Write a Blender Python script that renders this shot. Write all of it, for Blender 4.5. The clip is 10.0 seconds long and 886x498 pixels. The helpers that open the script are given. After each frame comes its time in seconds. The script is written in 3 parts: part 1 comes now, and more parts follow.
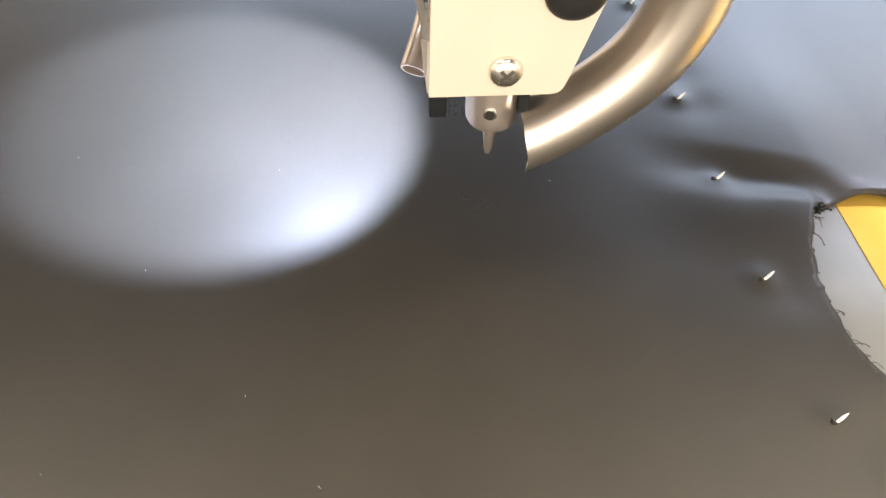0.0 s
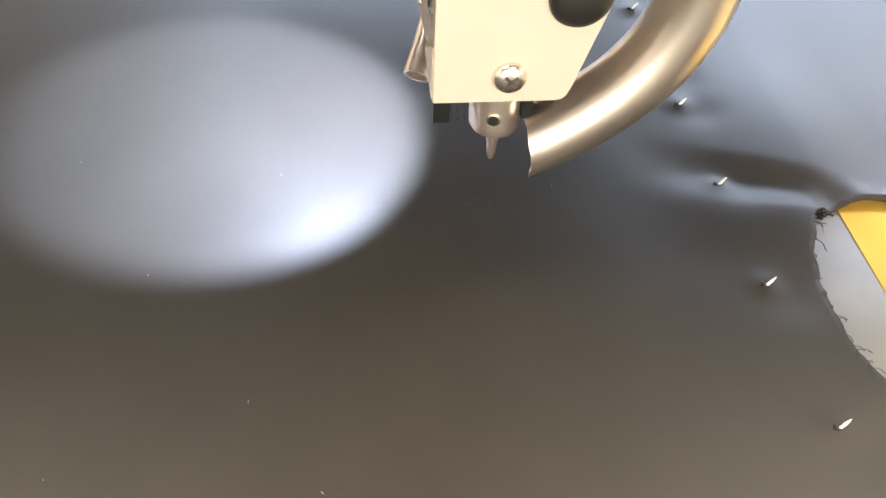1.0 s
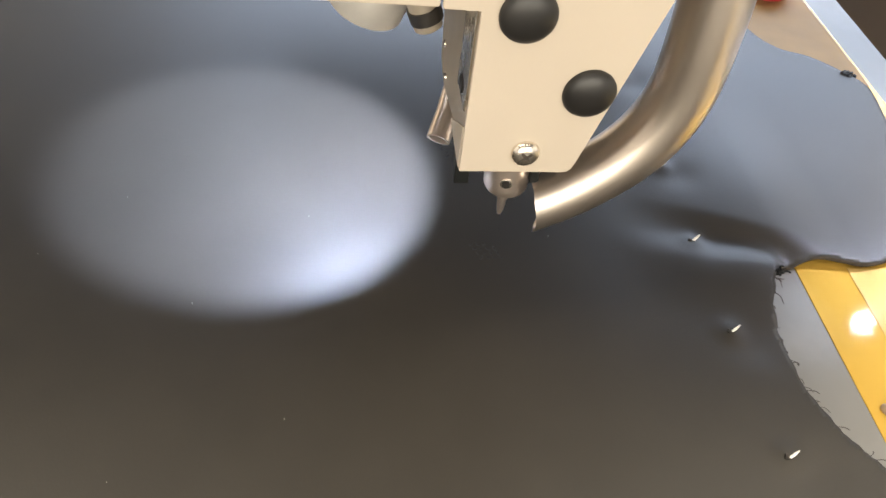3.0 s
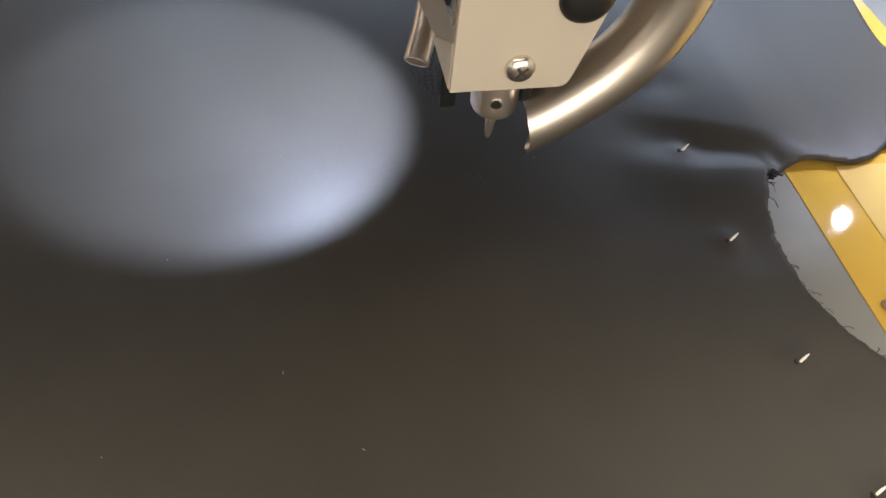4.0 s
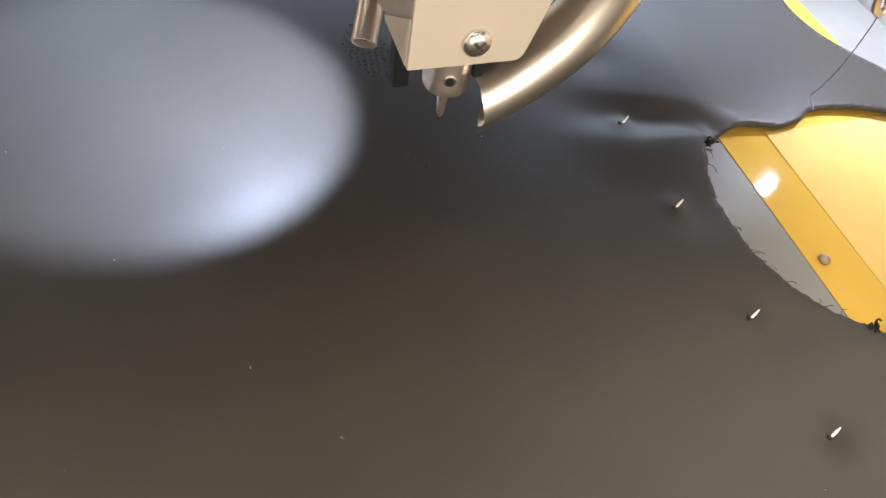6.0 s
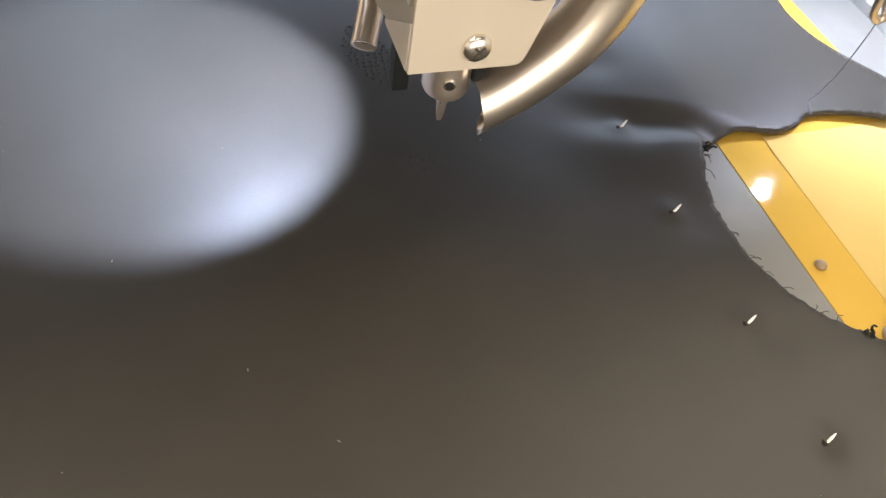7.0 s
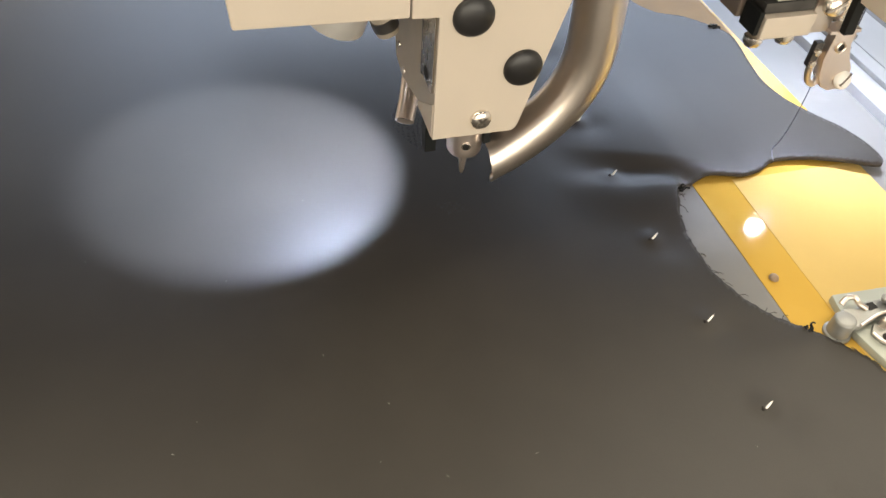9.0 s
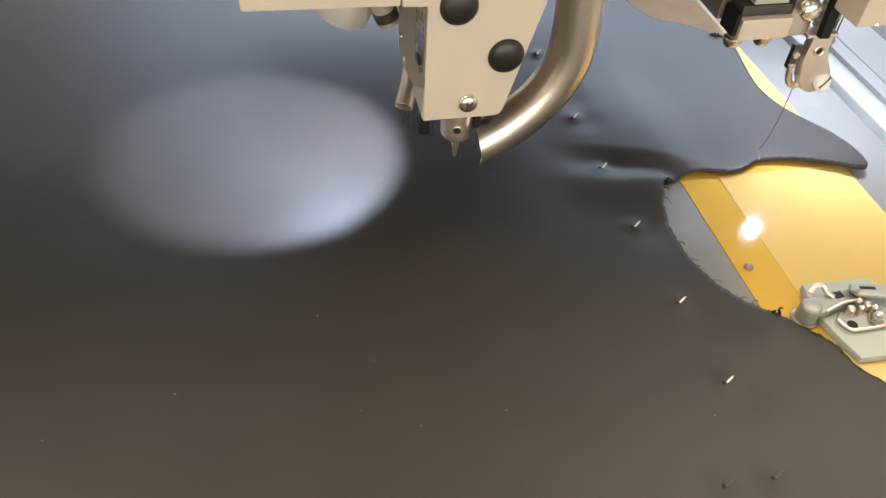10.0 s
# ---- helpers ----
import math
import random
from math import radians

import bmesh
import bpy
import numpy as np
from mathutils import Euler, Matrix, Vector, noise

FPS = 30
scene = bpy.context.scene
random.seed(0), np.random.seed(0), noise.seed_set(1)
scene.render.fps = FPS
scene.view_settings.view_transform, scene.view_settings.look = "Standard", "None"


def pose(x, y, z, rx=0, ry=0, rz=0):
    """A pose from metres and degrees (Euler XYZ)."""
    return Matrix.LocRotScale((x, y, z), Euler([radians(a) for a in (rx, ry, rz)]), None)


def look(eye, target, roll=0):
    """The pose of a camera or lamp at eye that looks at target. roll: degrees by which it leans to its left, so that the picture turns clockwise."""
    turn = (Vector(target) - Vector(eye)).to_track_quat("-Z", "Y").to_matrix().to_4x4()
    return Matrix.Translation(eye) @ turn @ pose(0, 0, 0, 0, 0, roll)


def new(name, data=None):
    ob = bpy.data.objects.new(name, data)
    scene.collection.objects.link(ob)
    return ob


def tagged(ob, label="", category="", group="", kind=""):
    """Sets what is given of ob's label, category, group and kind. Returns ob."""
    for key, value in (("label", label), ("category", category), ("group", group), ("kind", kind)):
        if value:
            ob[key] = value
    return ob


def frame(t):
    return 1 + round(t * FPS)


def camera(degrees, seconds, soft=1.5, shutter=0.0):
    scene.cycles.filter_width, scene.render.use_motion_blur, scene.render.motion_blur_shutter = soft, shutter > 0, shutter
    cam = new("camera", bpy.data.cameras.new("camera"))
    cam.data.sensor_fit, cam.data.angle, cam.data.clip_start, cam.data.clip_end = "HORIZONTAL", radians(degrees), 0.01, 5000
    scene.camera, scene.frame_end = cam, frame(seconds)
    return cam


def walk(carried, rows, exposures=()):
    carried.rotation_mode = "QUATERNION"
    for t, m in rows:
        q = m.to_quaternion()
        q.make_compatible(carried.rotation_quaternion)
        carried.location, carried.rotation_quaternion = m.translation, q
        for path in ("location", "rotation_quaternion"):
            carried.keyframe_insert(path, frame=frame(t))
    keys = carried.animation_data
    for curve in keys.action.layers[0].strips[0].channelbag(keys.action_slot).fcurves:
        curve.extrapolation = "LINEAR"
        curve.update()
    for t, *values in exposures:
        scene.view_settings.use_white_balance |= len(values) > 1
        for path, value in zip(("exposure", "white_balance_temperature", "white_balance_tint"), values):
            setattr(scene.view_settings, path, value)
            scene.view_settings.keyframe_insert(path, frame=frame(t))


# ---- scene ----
cam = camera(61.00, 10.0)
PATH = [
    (0, (-0.0304, -0.1440, 0.1786), (-0.0061, 0.0502, -0.0488), 2.85),
    (0.5, (-0.0301, -0.1435, 0.1795), (-0.0065, 0.0509, -0.0478), 2.86),
    (1, (-0.0317, -0.1435, 0.1790), (-0.0067, 0.0516, -0.0475), 3.07),
    (1.5, (-0.0333, -0.1419, 0.1785), (-0.0057, 0.0524, -0.0484), 3.48),
    (2, (-0.0313, -0.1421, 0.1783), (-0.0067, 0.0520, -0.0491), 2.94),
    (2.2, (-0.0322, -0.1414, 0.1783), (-0.0061, 0.0521, -0.0494), 3.24),
    (2.5, (-0.0338, -0.1396, 0.1860), (-0.0112, 0.0596, -0.0372), 5.17),
    (2.7, (-0.0427, -0.1464, 0.2007), (-0.0104, 0.0547, -0.0196), 7.17),
    (3.8, (-0.0537, -0.1718, 0.2106), (-0.0076, 0.0274, -0.0089), 6.56),
    (4, (-0.0589, -0.1483, 0.1956), (-0.0047, 0.0291, -0.0402), 7.92),
    (4.5, (-0.0682, -0.1416, 0.1832), (0.0165, 0.0165, -0.0573), 14.14),
    (5, (-0.0730, -0.1481, 0.1914), (0.0152, 0.0148, -0.0446), 14.02),
    (5.5, (-0.0712, -0.1480, 0.1909), (0.0128, 0.0197, -0.0433), 11.64),
    (7, (-0.0718, -0.1462, 0.1918), (0.0143, 0.0205, -0.0423), 12.78),
    (7.5, (-0.0752, -0.1493, 0.1987), (0.0117, 0.0167, -0.0356), 12.38),
    (8, (-0.0747, -0.1693, 0.2173), (0.0035, 0.0105, -0.0097), 7.67),
    (8.5, (-0.0861, -0.1880, 0.2314), (-0.0164, 0.0006, 0.0087), 5.70),
    (9, (-0.0807, -0.2094, 0.2419), (-0.0152, -0.0156, 0.0225), 4.87),
    (9.5, (-0.0762, -0.2327, 0.2441), (-0.0148, -0.0354, 0.0267), 4.65),
    (10, (-0.0694, -0.2428, 0.2487), (-0.0163, -0.0410, 0.0331), 4.24),
]
walk(cam, [(t, look(eye, target, roll)) for t, eye, target, roll in PATH],
     exposures=[(0, 0.36), (2.0, 0.36), (2.7, 0.16), (3.8, -0.75), (4.1, -0.75), (4.7, -0.38), (5.5, -0.35), (7.5, -0.32), (8.0, -0.55),
                (8.5, -0.52), (9.0, -0.42), (9.5, -0.5), (10.0, -0.58)])

# ---------------------------------------------------------------- light
world = bpy.data.worlds.new("world")
scene.world = world
world.use_nodes = True
wn = world.node_tree
sky = wn.nodes.new("ShaderNodeTexSky")
sky.sky_type = "NISHITA"
sky.sun_disc = False
sky.sun_elevation = radians(40)
sky.sun_rotation = radians(200)
wn.links.new(sky.outputs["Color"], wn.nodes["Background"].inputs["Color"])
wn.nodes["Background"].inputs["Strength"].default_value = 0.08


def area_lamp(name, m, w, h, power, color):
    d = bpy.data.lights.new(name, "AREA")
    d.shape, d.size, d.size_y, d.energy, d.color = "RECTANGLE", w, h, power, color
    ob = new(name, d)
    ob.matrix_world = m
    return ob


def spot_lamp(name, eye, target, power, color, degrees, blend, radius):
    d = bpy.data.lights.new(name, "SPOT")
    d.energy, d.color, d.spot_size, d.spot_blend, d.shadow_soft_size = power, color, radians(degrees), blend, radius
    ob = new(name, d)
    ob.matrix_world = look(eye, target)
    return ob


WARM, NEUTRAL, COOL = (1.0, 0.86, 0.71), (1.0, 0.90, 0.73), (0.66, 0.78, 1.0)
# unseen low source in front, added to brighten the upright plate
area_lamp("unseen_front_light", pose(0.1, -2.44, 0.65, 90, 0, 0), 3.0, 1.3, 85, NEUTRAL)
# unseen overhead strip, added for the streak on the tube
area_lamp("unseen_top_light", pose(-0.1, -1.1, 2.33), 2.4, 0.16, 16, WARM)
# two unseen panels, added to lift the lower left and right leather
area_lamp("unseen_top_light", pose(-1.6, 0.5, 2.33), 1.6, 1.6, 125, NEUTRAL)
area_lamp("unseen_top_light", pose(1.6, 0.75, 2.33), 1.3, 1.3, 120, NEUTRAL)
# unseen cool source, added for the bluish sheen on the far leather
area_lamp("unseen_back_light", pose(1.0, 2.44, 1.35, 90, 0, 180), 3.2, 1.5, 255, COOL)
SPOT_A = (-0.0433, 0.0571, 0.083)
SPOT_B = (0.2177, 0.0581, 0.081)
spot_lamp("head_lamp_light", SPOT_A, (-0.0715, 0.067, 0.0), 5.6, (0.62, 0.73, 1.0), 76, 0.13, 0.007)
spot_lamp("head_lamp_light", SPOT_B, (0.208, 0.062, 0.0), 1.6, (0.74, 0.80, 1.0), 122, 0.75, 0.0035)

# ---------------------------------------------------------------- materials


def material(name, color, rough=0.5, metal=0.0, spread=0.08, scale=60.0, bump=0.0, bump_scale=400.0, spec=0.5,
             rough_spread=0.08, coat=0.0, stretch=None, stain_or_glare=0.0, stain_or_glare_scale=9.0, stain_or_glare_color=(0.1, 0.08, 0.06)):
    m = bpy.data.materials.new(name)
    m.use_nodes = True
    nt = m.node_tree
    bs = nt.nodes["Principled BSDF"]
    tc = nt.nodes.new("ShaderNodeTexCoord")
    src = tc.outputs["Object"]
    if stretch:
        mp = nt.nodes.new("ShaderNodeMapping")
        mp.inputs["Scale"].default_value = stretch
        nt.links.new(src, mp.inputs["Vector"])
        src = mp.outputs["Vector"]
    nz = nt.nodes.new("ShaderNodeTexNoise")
    nz.inputs["Scale"].default_value, nz.inputs["Detail"].default_value = scale, 6
    nt.links.new(src, nz.inputs["Vector"])
    ramp = nt.nodes.new("ShaderNodeValToRGB")
    lo = [max(0, c * (1 - spread)) for c in color]
    hi = [min(1, c * (1 + spread)) for c in color]
    ramp.color_ramp.elements[0].color, ramp.color_ramp.elements[1].color = (*lo, 1), (*hi, 1)
    ramp.color_ramp.elements[0].position, ramp.color_ramp.elements[1].position = 0.3, 0.7
    nt.links.new(nz.outputs["Fac"], ramp.inputs["Fac"])
    base = ramp.outputs["Color"]
    if stain_or_glare:
        n2 = nt.nodes.new("ShaderNodeTexNoise")
        n2.inputs["Scale"].default_value, n2.inputs["Detail"].default_value = stain_or_glare_scale, 5
        nt.links.new(tc.outputs["Object"], n2.inputs["Vector"])
        r2 = nt.nodes.new("ShaderNodeMapRange")
        r2.inputs["From Min"].default_value, r2.inputs["From Max"].default_value = 0.52, 0.75
        r2.inputs["To Max"].default_value = stain_or_glare
        nt.links.new(n2.outputs["Fac"], r2.inputs["Value"])
        mx = nt.nodes.new("ShaderNodeMix")
        mx.data_type = "RGBA"
        nt.links.new(r2.outputs["Result"], mx.inputs[0])
        nt.links.new(base, mx.inputs[6])
        mx.inputs[7].default_value = (*stain_or_glare_color, 1)
        base = mx.outputs[2]
    nt.links.new(base, bs.inputs["Base Color"])
    rr = nt.nodes.new("ShaderNodeMapRange")
    rr.inputs["To Min"].default_value = max(0.02, rough - rough_spread)
    rr.inputs["To Max"].default_value = min(1, rough + rough_spread)
    nt.links.new(nz.outputs["Fac"], rr.inputs["Value"])
    nt.links.new(rr.outputs["Result"], bs.inputs["Roughness"])
    bs.inputs["Metallic"].default_value = metal
    bs.inputs["Specular IOR Level"].default_value = spec
    bs.inputs["Coat Weight"].default_value = coat
    bs.inputs["Coat Roughness"].default_value = 0.08
    if bump:
        n3 = nt.nodes.new("ShaderNodeTexNoise")
        n3.inputs["Scale"].default_value, n3.inputs["Detail"].default_value = bump_scale, 4
        nt.links.new(src, n3.inputs["Vector"])
        bp = nt.nodes.new("ShaderNodeBump")
        bp.inputs["Strength"].default_value, bp.inputs["Distance"].default_value = bump, 0.0005
        nt.links.new(n3.outputs["Fac"], bp.inputs["Height"])
        nt.links.new(bp.outputs["Normal"], bs.inputs["Normal"])
    return m


LEATHER = material("dark_leather", (0.0330, 0.0290, 0.0235), 0.48, spread=0.08, scale=30, bump=0.08, bump_scale=1300, spec=0.23,
                   rough_spread=0.03, stain_or_glare=0.10, stain_or_glare_scale=14, stain_or_glare_color=(0.042, 0.038, 0.034))
SUEDE = material("leather_edge", (0.045, 0.036, 0.030), 0.9, spread=0.3, scale=700, bump=0.5, bump_scale=1500)
SCUFF = material("scuffed_leather_rim", (0.032, 0.034, 0.037), 0.6, spread=0.2, scale=900)
BEIGE = material("beige_enamel", (0.575, 0.50, 0.405), 0.42, spread=0.025, scale=25, bump=0.05, bump_scale=900,
                 stain_or_glare=0.06, stain_or_glare_scale=60, stain_or_glare_color=(0.45, 0.36, 0.24))
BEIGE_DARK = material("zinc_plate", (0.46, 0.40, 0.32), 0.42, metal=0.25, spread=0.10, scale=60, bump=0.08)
STEEL = material("brushed_steel", (0.70, 0.62, 0.54), 0.29, metal=0.95, spread=0.03, scale=60, rough_spread=0.02)
NICKEL = material("nickel", (0.82, 0.76, 0.68), 0.27, metal=1.0, spread=0.06, scale=120, rough_spread=0.06)
PIN = material("pale_pin", (0.80, 0.78, 0.72), 0.25, metal=0.25, spread=0.06, scale=300)
HOLDER = material("satin_steel", (0.88, 0.76, 0.67), 0.30, metal=0.92, spread=0.03, scale=160, bump=0.02,
                  bump_scale=700, stretch=(1, 1, 0.1))
# darker copy of the screw metal, recess shade put into the colour
RECESS = material("shaded_recess_steel", (0.20, 0.175, 0.15), 0.35, metal=0.8, spread=0.1)
BRACKET = material("beige_bracket", (0.60, 0.53, 0.44), 0.4, metal=0.15, spread=0.03, scale=60)
DARK_STEEL = material("dark_steel", (0.10, 0.095, 0.09), 0.38, metal=0.8, spread=0.2, scale=120)
BODY = material("brown_enamel", (0.16, 0.125, 0.10), 0.42, spread=0.08, scale=40)
BLACK = material("black_rubber", (0.018, 0.017, 0.016), 0.38, spread=0.15, scale=80)
BLACK_BAR = material("black_oxide", (0.010, 0.011, 0.011), 0.55, spread=0.2, scale=90, spec=0.2)
# near-black colour stands in for the shade inside holes and slots
HOLE = material("shaded_recess", (0.012, 0.010, 0.008), 0.8)
# pale blotches colour in where the film mirrors light and its shade fades
YELLOW = material("yellow_film", (0.58, 0.36, 0.068), 0.08, spec=0.1, spread=0.05, scale=18, rough_spread=0.03, bump=0.5,
                  bump_scale=50, stain_or_glare=0.7, stain_or_glare_scale=14, stain_or_glare_color=(0.63, 0.44, 0.14))
# lit copy of the yellow film, glare put into its paler colour
YELLOW_LIT = material("lit_yellow_film", (0.63, 0.44, 0.15), 0.10, spec=0.22, spread=0.05, scale=18, rough_spread=0.04, bump=0.7, bump_scale=40)
BRONZE = material("dull_bronze", (0.34, 0.25, 0.17), 0.5, metal=0.5, spread=0.15, scale=300)
TAN = material("tan_sheet", (0.36, 0.22, 0.09), 0.7, spec=0.25, spread=0.10, scale=40, stain_or_glare=0.3, stain_or_glare_scale=45,
               stain_or_glare_color=(0.26, 0.15, 0.06))
WHITE_BOARD = material("white_board", (0.20, 0.193, 0.18), 0.5, spec=0.3, spread=0.04, scale=20, rough_spread=0.06, bump=0.03,
                       stain_or_glare=0.12, stain_or_glare_scale=30, stain_or_glare_color=(0.45, 0.44, 0.42))
PALE_PLASTIC = material("pale_plastic", (0.37, 0.39, 0.335), 0.5, spread=0.05, scale=50)
SATIN = material("satin_zinc", (0.31, 0.31, 0.29), 0.48, metal=0.6, spread=0.06, scale=250)
SHADE = material("lamp_aluminium", (0.78, 0.75, 0.70), 0.36, metal=0.6, spread=0.03, scale=200)
# white stands in for the blown highlight on the bright foot screw
WHITE_GLARE = material("white_glare", (0.82, 0.80, 0.76), 0.45, spread=0.03)
ALU = material("aluminium", (0.62, 0.62, 0.60), 0.34, metal=1.0, spread=0.06, stretch=(1, 0.06, 1), scale=200)
RAIL_PAINT = material("pale_rail_paint", (0.44, 0.44, 0.43), 0.45, spread=0.05, scale=30, stain_or_glare=0.1, stain_or_glare_scale=40,
                      stain_or_glare_color=(0.42, 0.41, 0.38))
LINT = material("grey_lint", (0.32, 0.31, 0.29), 0.8, spread=0.2, scale=900)
LED = bpy.data.materials.new("led_lens")
LED.use_nodes = True
LED.node_tree.nodes["Principled BSDF"].inputs["Emission Color"].default_value = (0.86, 0.91, 1.0, 1)
LED.node_tree.nodes["Principled BSDF"].inputs["Emission Strength"].default_value = 8
RED = material("red_plastic", (0.55, 0.03, 0.035), 0.35, spread=0.06)
THREAD = material("grey_thread", (0.10, 0.10, 0.12), 0.8, spread=0.2, scale=2000)
WALL = material("workshop_wall", (0.66, 0.61, 0.54), 0.8, spread=0.05, scale=3, stain_or_glare=0.1, stain_or_glare_scale=2)
# unseen ceiling, kept dark so that the leather mirrors little light
CEILING = material("workshop_ceiling", (0.13, 0.12, 0.105), 0.85, spread=0.05, scale=2)
CONCRETE = material("concrete_floor", (0.28, 0.27, 0.25), 0.7, spread=0.12, scale=6, stain_or_glare=0.3, stain_or_glare_scale=3)
LEG_PAINT = material("machine_paint", (0.13, 0.125, 0.115), 0.45, spread=0.05, scale=12)

# ---------------------------------------------------------------- mesh helpers
MM = 0.001


def part(name, bm, mat, parent=None, label="", smooth=True):
    me = bpy.data.meshes.new(name)
    bmesh.ops.recalc_face_normals(bm, faces=bm.faces)
    bm.to_mesh(me)
    bm.free()
    for mt in (mat if isinstance(mat, (list, tuple)) else [mat]):
        me.materials.append(mt)
    if smooth:
        me.polygons.foreach_set("use_smooth", [True] * len(me.polygons))
        me.set_sharp_from_angle(angle=radians(38))
    ob = new(name, me)
    if smooth:
        ob.modifiers.new("normals", "WEIGHTED_NORMAL").keep_sharp = True
    if parent is not None:
        ob.parent = parent
    if label:
        ob["label"] = label
    return ob


def thing(name, label, category, group="", kind="", at=(0, 0, 0)):
    ob = new(name)
    ob.location = [c * MM for c in at]
    ob.empty_display_size = 0.01
    return tagged(ob, label, category, group, kind)


def bevel(bm, w, seg=2, angle=30):
    es = [e for e in bm.edges if len(e.link_faces) == 2 and e.calc_face_angle(0) > radians(angle)]
    bmesh.ops.bevel(bm, geom=es, offset=w * MM, segments=seg, affect="EDGES", profile=0.5, clamp_overlap=True)


def block(x0, x1, y0, y1, z0, z1, b=0.5, bm=None):
    own = bm is None
    bm = bm or bmesh.new()
    m = Matrix.LocRotScale(((x0 + x1) / 2 * MM, (y0 + y1) / 2 * MM, (z0 + z1) / 2 * MM), None,
                           ((x1 - x0) * MM, (y1 - y0) * MM, (z1 - z0) * MM))
    bmesh.ops.create_cube(bm, size=1, matrix=m)
    if own and b:
        bevel(bm, b)
    return bm


def frame_of(p0, p1):
    a = Vector(p0) * MM
    d = Vector(p1) * MM - a
    return Matrix.Translation(a) @ d.to_track_quat("Z", "Y").to_matrix().to_4x4(), d.length / MM


def lathe(profile, p0, p1, seg=32, bm=None, close=True):
    """A turned body: profile of (radius, height) along the axis from p0 towards p1, in millimetres."""
    bm = bm or bmesh.new()
    m, _ = frame_of(p0, p1)
    rings = []
    for r, h in profile:
        if r < 1e-6:
            rings.append([bm.verts.new(m @ Vector((0, 0, h * MM)))])
        else:
            rings.append([bm.verts.new(m @ Vector((r * math.cos(a) * MM, r * math.sin(a) * MM, h * MM)))
                          for a in (2 * math.pi * k / seg for k in range(seg))])
    for a, b in zip(rings, rings[1:]):
        for k in range(seg):
            q = (k + 1) % seg
            if len(a) == 1 and len(b) == 1:
                continue
            if len(a) == 1:
                bm.faces.new((a[0], b[k], b[q]))
            elif len(b) == 1:
                bm.faces.new((a[k], a[q], b[0]))
            else:
                bm.faces.new((a[k], a[q], b[q], b[k]))
    if close:
        for ring in (rings[0], rings[-1]):
            if len(ring) > 2:
                bm.faces.new(ring)
    return bm


def rod(p0, p1, r, r1=None, seg=20, b=0.3, bm=None):
    _, n = frame_of(p0, p1)
    r1 = r if r1 is None else r1
    return lathe([(r - b, 0), (r, b), (r1, n - b), (r1 - b, n)], p0, p1, seg, bm)


def plate(outline, axis, lo, hi, b=0.25, bm=None):
    """A sheet: a closed outline in the plane across the axis, from lo to hi along it."""
    own = bm is None
    bm = bm or bmesh.new()

    def v(p, h):
        c = {0: (h, p[0], p[1]), 1: (p[0], h, p[1]), 2: (p[0], p[1], h)}[axis]
        return bm.verts.new([k * MM for k in c])
    a, c = [v(p, lo) for p in outline], [v(p, hi) for p in outline]
    bm.faces.new(a)
    bm.faces.new(c[::-1])
    n = len(a)
    for k in range(n):
        bm.faces.new((a[k], a[(k + 1) % n], c[(k + 1) % n], c[k]))
    if own and b:
        bmesh.ops.recalc_face_normals(bm, faces=bm.faces)
        bevel(bm, b, 2)
    return bm


def spline(pts, n=12):
    """Catmull-Rom through the points."""
    p = [Vector(q) for q in pts]
    p = [p[0] * 2 - p[1]] + p + [p[-1] * 2 - p[-2]]
    out = []
    for i in range(1, len(p) - 2):
        for k in range(n):
            t = k / n
            a, b, c, d = p[i - 1:i + 3]
            out.append(0.5 * ((2 * b) + (c - a) * t + (2 * a - 5 * b + 4 * c - d) * t * t + (3 * b - a - 3 * c + d) * t ** 3))
    return out + [p[-2]]


def sweep(path, r, inner=0.0, seg=32, first_normal=None, mouth=0.0, bm=None):
    """A round bar or, with an inner radius, a hollow tube along a path in millimetres."""
    bm = bm or bmesh.new()
    path = [Vector(q) for q in path]
    side = Vector((0, 1, 0))
    outer, inside = [], []
    for i, c in enumerate(path):
        d = (path[min(i + 1, len(path) - 1)] - path[max(i - 1, 0)]).normalized()
        if i == 0 and first_normal:
            n0 = Vector(first_normal).normalized()
        u = side - d * side.dot(d)
        u = u.normalized() if u.length > 1e-4 else d.orthogonal().normalized()
        w = d.cross(u)
        for ring, rad in ((outer, r), (inside, inner)):
            row = []
            for k in range(seg):
                a = 2 * math.pi * k / seg
                q = c + (u * math.cos(a) + w * math.sin(a)) * rad
                if i == 0 and first_normal:
                    q = q - d * ((q - c).dot(n0) / d.dot(n0)) + d * mouth * math.cos(a) ** 2
                row.append(bm.verts.new(q * MM))
            ring.append(row)
            if not inner:
                break
    for ring in ((outer, inside) if inner else (outer,)):
        for a, b in zip(ring, ring[1:]):
            for k in range(seg):
                bm.faces.new((a[k], a[(k + 1) % seg], b[(k + 1) % seg], b[k]))
    for e in (0, -1):
        if inner:
            for k in range(seg):
                bm.faces.new((outer[e][k], outer[e][(k + 1) % seg], inside[e][(k + 1) % seg], inside[e][k]))
        else:
            bm.faces.new(outer[e])
    return bm


